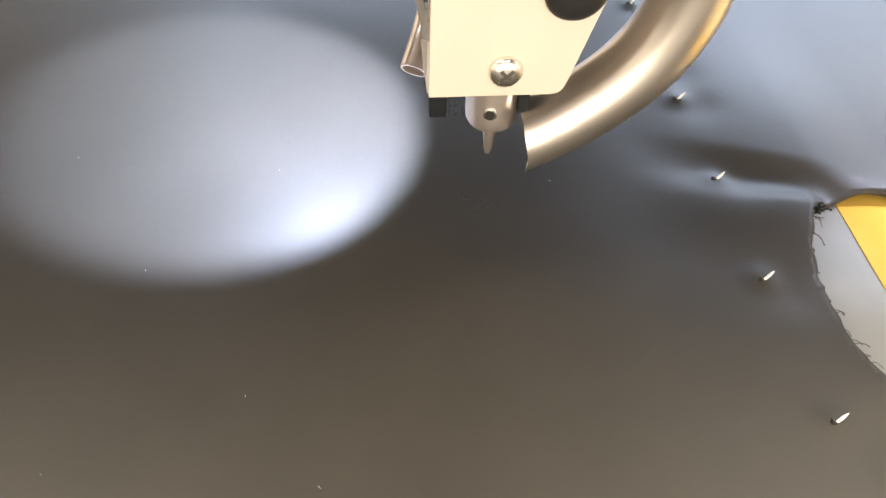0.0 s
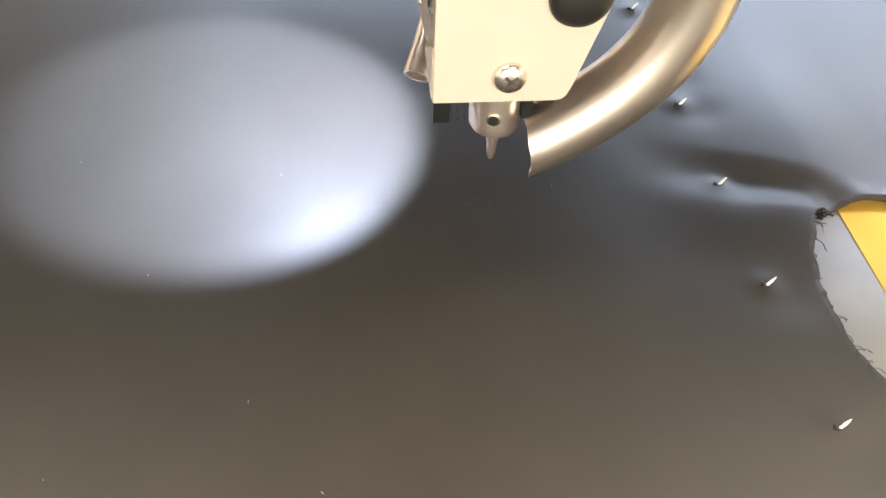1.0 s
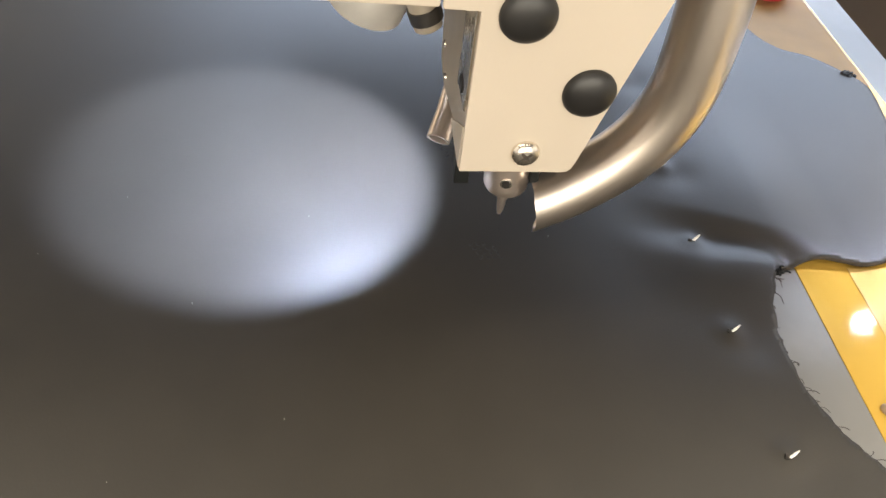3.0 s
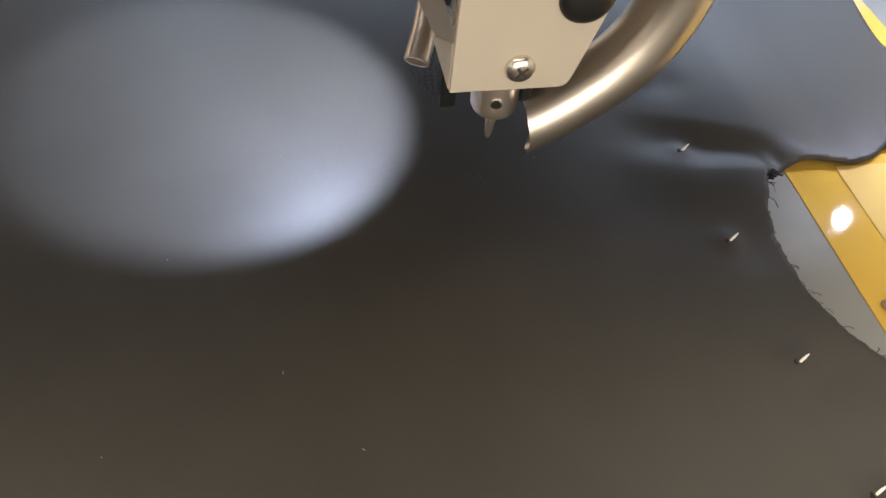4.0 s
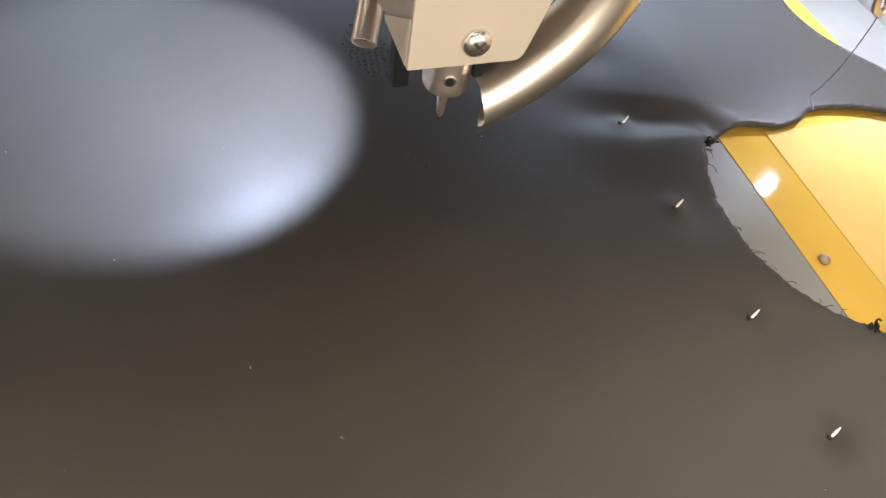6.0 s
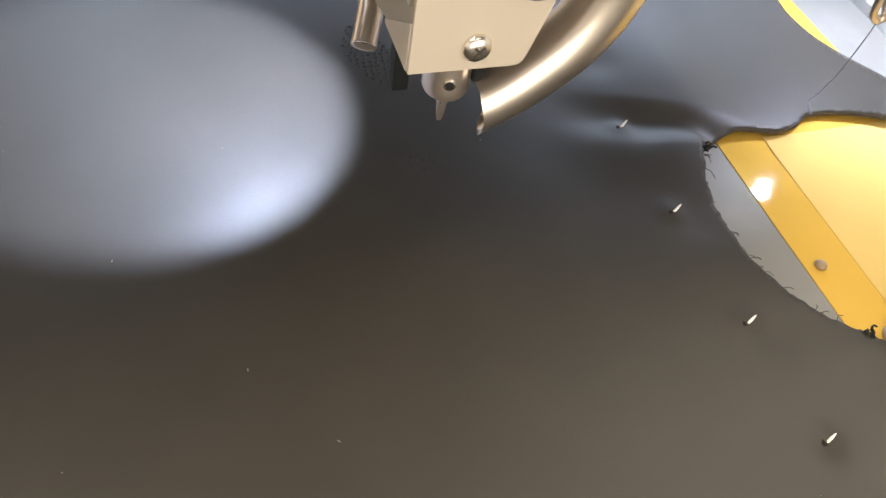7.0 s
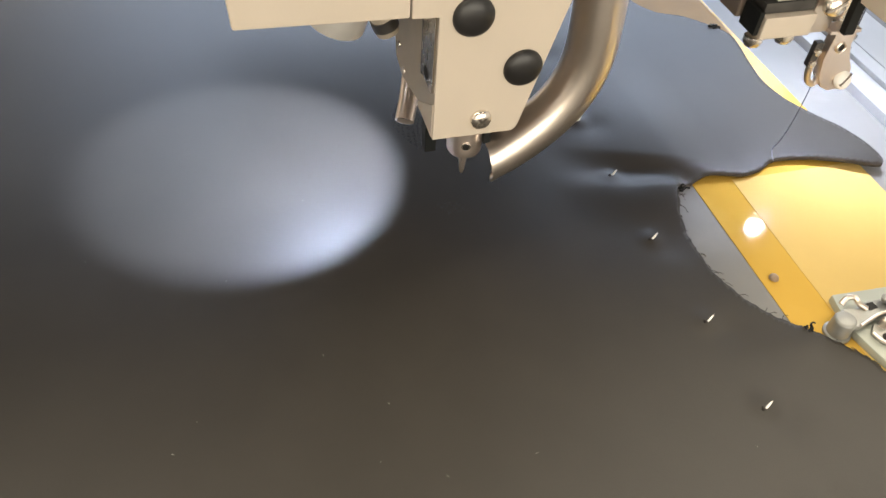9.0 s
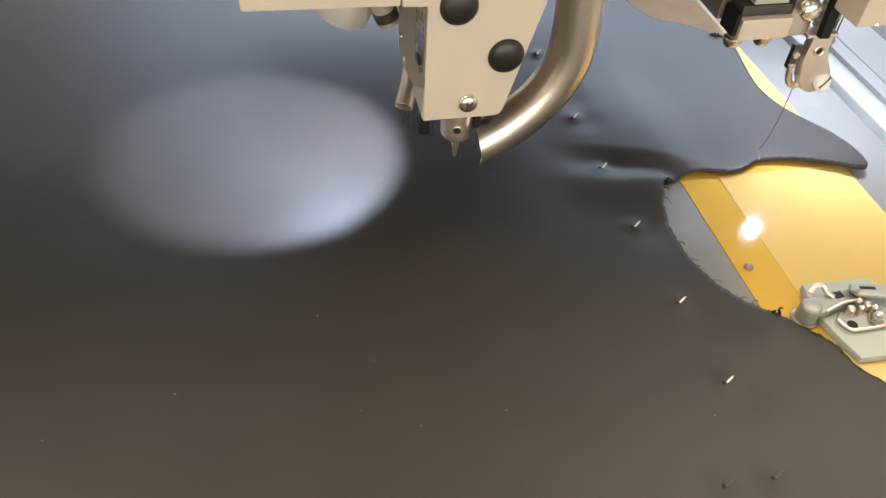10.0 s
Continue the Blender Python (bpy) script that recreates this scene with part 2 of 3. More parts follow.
def pan_screw(name, parent, at, way, r, h, label="", cross=True, mat=None):
    """A pan-head screw: a domed head with a recess and its drive."""
    a = Vector(at)
    tip = a + Vector(way).normalized() * h
    prof = [(r * 0.98, -0.4), (r, 0.2), (r * 0.96, h * 0.45), (r * 0.78, h * 0.8), (r * 0.45, h * 0.97), (0, h)]
    ob = part(name, lathe(prof, a, tip, 32), mat or NICKEL, parent, label)
    m, _ = frame_of(a, tip)
    bm = bmesh.new()
    arms = (0.75, 0.75 + math.pi / 2) if cross else (0.6,)
    for ang in arms:
        q = m @ Matrix.Translation((0, 0, h * 0.90 * MM)) @ Matrix.Rotation(ang, 4, "Z")
        bmesh.ops.create_cube(bm, size=1, matrix=q @ Matrix.Diagonal((r * (1.0 if cross else 1.7) * MM, r * (0.22 if cross else 0.2) * MM, h * 0.3 * MM, 1)))
    part("drive_recess", bm, RECESS, ob, smooth=False)
    return ob


# ---------------------------------------------------------------- room
def simple(name, bm, mat, label, category):
    return tagged(part(name, bm, mat, smooth=False), label, category, kind="structure")


simple("floor", block(-3000, 3000, -2600, 2600, -960, -860, 0), CONCRETE, "grey concrete workshop floor", "floor")
simple("ceiling", block(-3000, 3000, -2600, 2600, 2400, 2500, 0), CEILING, "plain dim workshop ceiling", "ceiling")
bm = bmesh.new()
# made-up opening, cut behind the added front light
for x0, x1, z0, z1 in ((-3000, -1450, -860, 2400), (1650, 3000, -860, 2400), (-1450, 1650, -860, -50), (-1450, 1650, 1550, 2400)):
    block(x0, x1, -2700, -2602, z0, z1, 0, bm)
simple("wall_south", bm, WALL, "unseen plain workshop wall with an opening behind an added light", "wall")
simple("wall_east", block(3002, 3100, -2600, 2600, -860, 2400, 0), WALL, "plain painted workshop wall", "wall")
simple("wall_west", block(-3100, -3002, -2600, 2600, -860, 2400, 0), WALL, "plain painted workshop wall", "wall")
bm = bmesh.new()
# made-up opening, sized to the added back light
for x0, x1, z0, z1 in ((-3000, -650, -860, 2400), (2650, 3000, -860, 2400), (-650, 2650, -860, 550), (-650, 2650, 2150, 2400)):
    block(x0, x1, 2502, 2600, z0, z1, 0, bm)
simple("wall_north", bm, WALL, "unseen plain workshop wall with an opening behind an added light", "wall")

# ---------------------------------------------------------------- machine bed and pallet
SX, SY = -4.5, 4.0          # where the pallet with its leather stands under the head
bed = thing("machine_bed", "grey painted machine table under the pallet", "table", at=(0, 0, -860))
for x, y in ((-560, -420), (760, -420), (-560, 520), (760, 520)):
    ob = part("leg", block(x - 30, x + 30, y - 30, y + 30, 0, 800, 2), LEG_PAINT, bed)
part("tabletop", block(-640, 840, -500, 620, 800, 850, 3), LEG_PAINT, bed)

pallet = thing("pallet_board", "white plastic pallet board lying on the machine table", "board", at=(0, 0, -10))
part("board", block(-470 + SX, 262 + SX, -400 + SY, 480 + SY, 0, 6.8, 0.6), WHITE_BOARD, pallet)
film = thing("yellow_film", "glossy yellow plastic film strips stuck on the white board", "film", at=(SX, SY, -3.2))
part("lower_strip", block(130, 226, -360, 440, 0.0, 0.35, 0.05), YELLOW, film)


def lifted_strip(x0, x1, y0, y1, z):
    """A thin strip whose long edge has come unstuck and curls up towards its end."""
    bm = bmesh.new()
    rows = []
    xs = [x0 + (x1 - x0) * (k / 40) ** 2 for k in range(41)]
    ys = [y1 + (y0 - y1) * (k / 50) ** 2 for k in range(51)]
    for top in (1, 0):
        grid = [[bm.verts.new((x * MM, y * MM, (z + 0.14 * top + 0.4 * math.exp(-(x - x0) / 7) * max(0, 1 - (y1 - y) / 75) ** 2) * MM))
                 for y in ys] for x in xs]
        for i in range(40):
            for j in range(50):
                bm.faces.new((grid[i][j], grid[i + 1][j], grid[i + 1][j + 1], grid[i][j + 1]))
        rows.append(grid)
    up, low = rows
    for i in range(40):
        for j in (0, 50):
            bm.faces.new((up[i][j], up[i + 1][j], low[i + 1][j], low[i][j]))
    for j in range(50):
        for i in (0, 40):
            bm.faces.new((up[i][j], up[i][j + 1], low[i][j + 1], low[i][j]))
    return bm


# paler layer for the glare on the film, edge raised for a bright streak
part("upper_strip", lifted_strip(151.5, 225.6, -355, 18, 0.36), YELLOW_LIT, film, "strip coloured paler for glare, with a lifted edge")

rail = thing("guide_rail", "pale aluminium guide rail with grooves beside the pallet", "rail", at=(0, 0, -10))
bm = block(262.5, 275, -420, 560, 0, 9, 0.6)
part("flange", bm, RAIL_PAINT, rail, "white edge strip")
for k, (x0, x1, z) in enumerate(((276, 284, 5), (285.5, 296, 7), (298, 330, 6))):
    part("profile", block(x0, x1, -420, 560, 0, z, 0.6), RAIL_PAINT, rail)

# ---------------------------------------------------------------- leather
EDGE = [(117, 13), (111, -2), (108.5, -20), (109, -38), (114, -53), (121, -65), (130, -74), (140, -84), (146.5, -91),
        (150.2, -96), (152, -105), (157.5, -114), (172, -126), (205, -150)]
FLAP = [(117, 13), (126, 16.5), (138, 20), (149, 19), (158, 17.5), (168, 19.5), (179, 24.5), (197, 22.5), (213, 16.5), (232, 8.5),
        (235, 24), (231, 40), (225, 50), (219, 61), (214, 74), (212, 91), (215, 112), (218, 128), (218, 141), (209, 154),
        (198, 165), (183, 173), (173, 192), (168, 230)]
PINS = [(87.5, 141), (86.9, 94.1), (88.3, 73), (89.8, 30.4), (90.9, -13.1), (92.5, -61.8), (94.2, -104.1), (92.8, -145.6), (73.4, -145.4), (27.4, -145.8)]


def smooth(a, b, x):
    t = np.clip((x - a) / (b - a), 0, 1)
    return t * t * (3 - 2 * t)


def relief(x, y):
    """Height of the leather in millimetres: soft waves, the lifted flap, a fold from the pins to the cut, tents at the pins."""
    z = 0.55 * np.sin(x / 47 + 1.3) * np.sin(y / 61 + 0.4) + 0.35 * np.sin((x + y) / 29 + 2.0) * np.sin((x - 1.3 * y) / 43)
    z = z * smooth(0, 70, np.hypot(x - 4, y - 15)) * smooth(-60, 60, x + 0.3 * y)
    u = y - (36 - (x - 95) * 0.45)
    z = z + 5.2 * smooth(60, 128, x) * smooth(-6, 11, u) * (0.3 + 0.7 * smooth(140, 50, y)) * (1 - 0.72 * smooth(122, 158, x))
    v = y - (18 - (x - 90) * 0.22)
    z = z + 4.3 * smooth(52, 114, x) * smooth(-30, 2, v) * smooth(17, 1, v) * smooth(127, 117, x)
    z = z + 1.2 * smooth(185, 228, x) * smooth(40, 10, y)
    z = z + 1.5 * np.exp(-((x - 128) / 14) ** 2 - ((y + 84) / 12) ** 2)
    for px, py in PINS:
        d = np.hypot(x - px, y - py)
        z = z + 1.1 * np.exp(-(d / 5.0) ** 2) - 0.8 * np.exp(-(np.hypot(x - px - 7, y - py + 6) / 9) ** 2)
    return z


def inside(px, py, poly):
    hit = np.zeros(px.shape, bool)
    q = poly[-1]
    for p in poly:
        c = ((p[1] > py) != (q[1] > py)) & (px < (q[0] - p[0]) * (py - p[1]) / (q[1] - p[1] + 1e-12) + p[0])
        hit ^= c
        q = p
    return hit


def leather_sheet():
    rnd = random.Random(5)
    cut = [(p.x + rnd.uniform(-0.5, 0.5), p.y + rnd.uniform(-0.5, 0.5)) for p in spline([(*p, 0) for p in EDGE], 8)]
    flap = [(p.x, p.y) for p in spline([(*p, 0) for p in FLAP], 8)]
    poly = [(-440, -360), (215, -360)] + cut[::-1] + flap[1:] + [(160, 430), (-440, 430)]
    xs = np.concatenate([np.arange(-440, 60, 5.0), np.arange(60, 240, 1.5)])
    ys = np.concatenate([np.arange(-360, -130, 5.0), np.arange(-130, 200, 1.5), np.arange(200, 431, 5.0)])
    gx, gy = np.meshgrid(xs, ys, indexing="ij")
    cx, cy = (gx[:-1, :-1] + gx[1:, 1:]) / 2, (gy[:-1, :-1] + gy[1:, 1:]) / 2
    keep = inside(cx, cy, poly)
    ring = np.array(poly + [poly[0]])
    a, b = ring[:-1], ring[1:]
    count = np.zeros(gx.shape, int)
    for di, dj in ((0, 0), (0, 1), (1, 0), (1, 1)):
        count[di:di + keep.shape[0], dj:dj + keep.shape[1]] += keep
    X, Y = gx.copy(), gy.copy()
    for i, j in zip(*np.where((count > 0) & (count < 4))):
        p = np.array((gx[i, j], gy[i, j]))
        t = np.clip(((p - a) * (b - a)).sum(1) / ((b - a) ** 2).sum(1), 0, 1)
        q = a + t[:, None] * (b - a)
        k = np.argmin(((q - p) ** 2).sum(1))
        X[i, j], Y[i, j] = q[k]
    Z = relief(X, Y)
    index = -np.ones(gx.shape, int)
    used = count > 0
    index[used] = np.arange(used.sum())
    verts = [((x + SX) * MM, (y + SY) * MM, z * MM) for x, y, z in zip(X[used], Y[used], Z[used])]
    faces = [(index[i, j], index[i + 1, j], index[i + 1, j + 1], index[i, j + 1]) for i, j in zip(*np.where(keep))]
    me = bpy.data.meshes.new("leather_sheet")
    me.from_pydata(verts, [], [tuple(int(k) for k in f) for f in faces])
    me.polygons.foreach_set("use_smooth", [True] * len(me.polygons))
    me.materials.append(LEATHER)
    me.materials.append(SUEDE)
    ob = new("leather_sheet", me)
    md = ob.modifiers.new("thickness", "SOLIDIFY")
    md.thickness, md.offset, md.material_offset_rim, md.material_offset = 0.0022, -1, 1, 1
    return tagged(ob, "dark grey smooth leather sheet with ragged cut edge, pinned down", "leather")


leather = leather_sheet()


def on_leather(x, y):
    return float(relief(np.array(float(x)), np.array(float(y))))


# ---------------------------------------------------------------- pins through the leather
def leather_pin(x, y, lean, dark=False):
    z = on_leather(x, y)
    ob = thing("pallet_pin", "short bright steel pin tip poking up through the leather" if not dark else
               "short dark steel pin tip poking up through the leather", "pin", "pins of the pallet", at=(x + SX, y + SY, z))
    a = Vector((-2.0, -1.6, -2.2))
    b = a + Vector((3.4 + lean * 1.6, 1.8, 3.6))
    part("shaft", lathe([(0.40, 0), (0.46, 3.6), (0.50, 4.8), (0.3, 6.2), (0.05, 6.8)], a, b, 14), PIN if not dark else DARK_STEEL, ob)
    part("collar", lathe([(0.9, 0), (1.15, 0.2), (0.85, 0.45), (0.6, 0.35)], (-0.75, -0.5, -0.15), (0.2, -0.2, 1.0), 16), SUEDE, ob, "rim of pierced leather")
    # near-black mark carries the shadow at the pin's base as well as the slit
    part("slit", lathe([(0, 0), (0.75, 0.05), (0.6, 0.32), (0, 0.38)], (-1.3, -0.9, 0.05), (-1.5, -0.9, 1.0), 12), HOLE, ob, "dark slit mark with the pin's shadow put into it")
    return ob


rp = random.Random(11)
for n, (x, y) in enumerate(PINS):
    leather_pin(x, y, rp.uniform(0.35, 0.6), n >= 7)


# ---------------------------------------------------------------- punching head
def circle(cx, cz, r, n=24):
    return [(cx + r * math.cos(2 * math.pi * k / n), cz + r * math.sin(2 * math.pi * k / n)) for k in range(n)]


head = thing("punching_head", "beige enamelled punching head with a steel suction tube above the leather", "machine head", at=(0, 0, 0))
front = plate([(-17.7, 65.7), (11.8, 65.7), (13.6, 66.0), (14.8, 67.2), (15.6, 69.5), (28, 118), (36, 150), (36, 178), (-26.8, 178), (-26.8, 116), (-17.7, 115.6)],
              1, 0, 1.4, 0.35)
part("front_plate", front, BEIGE, head, "smooth beige enamelled sheet")
part("side_lip", plate([(1.45, 66.0), (1.45, 80.5), (22.5, 67.2), (22, 65.9)], 0, -18.0, -17.45, 0.15), BEIGE, head)
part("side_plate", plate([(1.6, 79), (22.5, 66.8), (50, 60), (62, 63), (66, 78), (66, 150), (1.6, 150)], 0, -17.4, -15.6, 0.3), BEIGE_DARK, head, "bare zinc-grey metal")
slot = part("slide_bar", block(-18.2, -17.35, 3.5, 18, 84, 117, 0.3), NICKEL, head, "bright steel slide bar")
part("bar_hole", lathe([(2.6, 0), (2.6, 0.5)], (-18.0, 10.5, 88.2), (-19, 10.5, 88.2), 20), HOLE, slot)
part("slot_edge", block(-17.9, -17.35, 18.6, 20.2, 82, 118, 0.15), DARK_STEEL, slot)
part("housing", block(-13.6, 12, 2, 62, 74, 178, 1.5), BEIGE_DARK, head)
for x, z, r in ((13.8, 93.6, 7.2), (-6.2, 115.2, 7.2)):
    part("plug", lathe([(r, 0.0), (r, 0.8), (r * 0.93, 1.6), (r * 0.72, 2.5), (r * 0.4, 3.0), (0, 3.15)], (x, 0.05, z), (x, -3, z), 36), BLACK, head, "domed black rubber hole plug")
for y, z in ((60.5, 88), (55.5, 72), (47, 65)):
    part("rivet", lathe([(1.3, 0), (1.2, 0.5), (0, 0.9)], (-17.4, y, z), (-19, y, z), 14), NICKEL, head)
pan_screw("screw", head, (0.2, -0.1, 73.1), (0, -1, 0), 4.1, 2.3, "bright cross-head screw")
cover = part("arm_cover", plate([(-82.5, 117.2), (-27.3, 116.2), (-27.3, 178), (-86, 178)], 1, 0, 92, 0.8), BEIGE, head, "beige sheet-metal cover")
# unseen block, added to keep back light off the leather under the head
part("arm_shade_block", block(-88, 136, 204, 300, 82, 177, 4), BODY, head, "unseen brown arm block added to shade the leather under the head")
part("black_post", block(-16.0, -11.2, 15.5, 21, 46.8, 76, 0.5), BLACK_BAR, head, "matt black square stop bar")
# needle bar, holder and punch
part("needle_bar", rod((1.2, 18.3, 66), (1.2, 18.3, 120), 4.2), DARK_STEEL, head)
holder = part("needle_holder", lathe([(0, 43.6), (5.4, 43.6), (6.5, 44.1), (7.1, 45.3), (7.25, 47.7), (7.25, 66), (7.0, 68), (6.2, 69), (0, 69)], (1.4, 18.3, 0), (1.4, 18.3, 1), 40), HOLDER, head, "turned satin steel needle holder")
part("set_screw", lathe([(1.9, -0.3), (1.9, 0.3), (1.5, 0.4), (1.35, -0.2), (0, -0.3)], (-0.2, 11.2, 51.0), (-0.45, 10, 51.0), 20), NICKEL, holder)
part("socket", lathe([(0, 0.0), (1.4, 0.0), (1.4, 0.42), (0, 0.42)], (-0.2, 11.2, 51.0), (-0.45, 10, 51.0), 6), HOLE, holder)
part("punch", lathe([(1.9, 0), (1.9, 5.0), (1.6, 6.6), (1.2, 11.0), (0.7, 13.0), (0.1, 13.2)], (1.4, 18.3, 44.2), (1.4, 18.3, 30), 20), HOLDER, head, "thin bright steel punch needle")
# suction tube
path = spline([(12.0, 14.5, 41.6), (18.6, 14.5, 45.4), (26.6, 14.5, 51.3), (36.0, 14.5, 60.5), (42.8, 14.5, 71.3), (46.6, 14.5, 84), (47.0, 14.5, 100), (45.5, 15, 125), (42, 16, 150), (42, 17, 185)], 8)
part("suction_tube", sweep(path, 9.8, 8.7, 44, first_normal=(1, -0.66, 0.14), mouth=4.8), STEEL, head, "bent brushed-steel suction tube")
# black block put in for the shade of the recess beside the tube
part("tube_recess_shade", block(7.2, 10.2, 12, 22, 50.5, 60, 0.4), BLACK_BAR, head)
# small pipe on the left
path = [(-18.9, 38.5, 45.6), (-15.2, 46.5, 51.4), (-12.2, 54.5, 57.2), (-9.2, 62.5, 63.0)]
part("outlet_pipe", sweep(path, 4.1, 3.3, 28), HOLDER, head, "thin steel outlet pipe")
# disc added inside the pipe to paint its shaded bore
part("pipe_bore", lathe([(0, 0), (3.25, 0), (3.25, 0.4), (0, 0.4)], (-18.2, 40, 46.7), (-17.5, 41.5, 47.8), 24), HOLE, head, "dark disc put in as the shade inside the pipe")
part("pipe_bracket", block(-15.4, -6, 56, 66, 62, 76, 0.4), BEIGE_DARK, head)
part("hose_elbow", sweep(spline([(-31, 46, 108), (-29.5, 46, 98), (-27, 46, 91), (-24.5, 46, 84)], 6), 4.6, 0, 24), BEIGE_DARK, head)
part("elbow_ring", sweep([(-26.6, 46, 90.5), (-25.2, 46, 86.4)], 5.3, 0, 24), DARK_STEEL, head)


def head_lamp(label, at, towards, top):
    a, d = Vector(at), (Vector(towards) - Vector(at)).normalized()
    ob = thing("work_lamp", label, "lamp", "work lamps of the machine", at=at)
    up = -d
    part("shade", lathe([(11.6, -2.0), (12.2, -2.0), (12.4, 4), (11.8, 12), (9.8, 20), (7, 25), (4, 27), (4, 34), (3, 34), (3, 26), (6, 23.5), (9, 19), (10.9, 11.5), (11.6, 3)], (0, 0, 0), up, 40, close=False), SHADE, ob, "satin metal lamp shade")
    part("lens", lathe([(0, 0.6), (3.6, 0.6), (3.6, 1.6), (0, 1.6)], (0, 0, 0), up, 36), LED, ob, "glowing cool white lens")
    part("neck", rod(up * 30, Vector(top) - a, 3.2), DARK_STEEL, ob)
    return ob


head_lamp("small satin metal work lamp, lit, under the beige cover", (-43, 57, 86), (-71.5, 67, 0), (-42, 60, 135))

# ---------------------------------------------------------------- sewing head on the far side of the beam
sew = thing("sewing_machine_head", "grey steel sewing head with presser foot and beige cover", "machine head", at=(0, 8, 0))
part("cover", block(166, 262, -8, 62, 95, 178, 1.2), BEIGE, sew, "beige enamelled cover")
part("cover_screw", lathe([(3.2, 0), (3.2, 1), (2, 2), (0, 2.2)], (176, -5, 96), (176, -7, 90), 20), NICKEL, sew)
part("body", block(122.5, 165, 26, 150, 83, 178, 1.0), BODY, sew, "dark brown cast body")
part("bracket", block(126.5, 151, 12, 26, 80, 90, 0.7), BRACKET, sew, "beige painted bracket")
part("end_cap", block(124.0, 126.3, 13.5, 25, 81.5, 92, 0.5), BLACK_BAR, sew)
# dark block stands in for the shaded recess above the bracket
part("recess_shade_block", block(126.5, 150.5, 15, 25.5, 90.3, 95, 0.3), DARK_STEEL, sew)
part("bracket_web", block(128, 150, 27.5, 30, 80, 82.8, 0.4), DARK_STEEL, sew)
part("white_guide", plate([(131, 95.5), (148, 95.5), (146, 99), (142, 108), (131, 108)], 1, 15, 22, 0.4), PALE_PLASTIC, sew, "pale plastic guide")
for x in (126.5, 141.5):
    part("screw", lathe([(4.0, 0), (4.1, 2.2), (3.0, 4.2), (1.4, 5.0), (0, 5.2)], (x, 15.5, 80.4), (x, 14.4, 70), 24), NICKEL, sew)
pan_screw("slotted_screw", sew, (156.8, 12, 93.5), (-0.25, -1, 0.2), 4.8, 3.2, "slotted steel screw", cross=False)
part("clamp_block", block(151.6, 163.5, 15.5, 26, 78.5, 99, 0.7), STEEL, sew)
part("presser_bar", plate([(166.2, 80), (171.2, 80), (167.4, 130), (162.2, 130)], 1, 9, 12.6, 0.4), BLACK_BAR, sew, "black square presser bar")
part("needle_bar", rod((181, 30, 74), (183, 30, 140), 3.2), NICKEL, sew)
part("thread_guide", lathe([(5.0, 0), (5.4, 1), (5.4, 6), (3.5, 8), (0, 8)], (185.5, 24, 94), (184.5, 23, 80), 24), DARK_STEEL, sew)
foot = plate([(166.5, 79), (166.2, 66), (168.5, 56), (172, 50.5), (177, 48), (182.5, 48.4), (185.5, 52), (184.5, 59), (180, 66), (177.5, 72), (177, 79)], 1, 13, 18, 0.6)
part("presser_bracket", foot, HOLDER, sew, "worn steel presser bracket")
part("bracket_lip", block(162.4, 178, 12.2, 20, 78.6, 80.4, 0.4), HOLDER, sew)
bm = bmesh.new()
lathe([(1.6, 0), (1.6, 0.35)], (172, 12.95, 71.5), (172, 10, 71.8), 18, bm)
part("slot", bm, HOLE, sew)
part("slot_rim", lathe([(1.7, -0.2), (2.7, -0.2), (2.7, 0.7), (2.2, 1.0), (1.7, 0.7)], (172, 12.95, 71.5), (172, 10, 71.8), 20, close=False), STEEL, sew)
lab = pan_screw("foot_screw", sew, (181.5, 12.6, 54), (0.1, -1, 0.55), 4.6, 2.6, "domed foot screw coloured white for its blown highlight", cross=False, mat=WHITE_GLARE)
for z in (69, 75):
    part("rivet", lathe([(1.5, 0), (1.3, 0.7), (0, 1.0)], (178.3, 14.5, z), (179.5, 11, z), 14), NICKEL, sew)
part("spring_clip", plate([(160.0, 62), (163.6, 62), (163.8, 74), (159.8, 74)], 1, 14, 17, 0.4), DARK_STEEL, sew)
for z in (63.8, 69.6):
    part("clip_screw", lathe([(1.8, 0), (1.6, 1.2), (0, 1.6)], (161.6, 14, z), (161.6, 11, z), 14), NICKEL, sew)
part("foot_finger", sweep(spline([(165, 17, 68), (164.5, 17, 60), (166.5, 17, 53), (170.5, 17, 50), (172, 17, 52)], 6), 1.5, 0, 14), STEEL, sew)
part("needle", rod((183.6, 21, 55), (184.2, 24, 92), 0.75), NICKEL, sew)
for x in (183.0, 185.2):
    part("thread", sweep(spline([(182.6, 19, 56), ((x + 183) / 2, 20.5, 68), (x, 22, 82), (x + 0.5, 23, 93)], 5), 0.3, 0, 8), THREAD, sew, "taut grey thread")
head_lamp("small satin metal work lamp, lit, beside the sewing head", (218, 58, 83), (190.5, 68, 0), (222, 56, 135))

tie = tagged(part("sewing_thread", sweep(spline([(170.5, 25, 50.5), (171.3, 25.5, 42), (172.8, 27.5, 25), (174.0, 30.5, 11.5), (174.6, 33.2, 4.6), (173.6, 31.5, 3.4), (172.2, 28.5, 3.1), (171.0, 25.5, 2.9)], 10), 0.22, 0, 8), THREAD),
             "thin grey sewing thread hanging from the presser foot onto the leather", "thread")

# unseen beam added to carry both heads, made deep to shade the leather
beam = thing("machine_beam", "unseen grey beam added to carry both heads and shade the leather", "machine frame", at=(0, 0, -10))
part("beam", block(-600, 800, 22, 300, 188, 258, 6), LEG_PAINT, beam)
for x in (-600, 720):
    part("column", block(x, x + 80, 30, 140, 0, 187.5, 4), LEG_PAINT, beam)

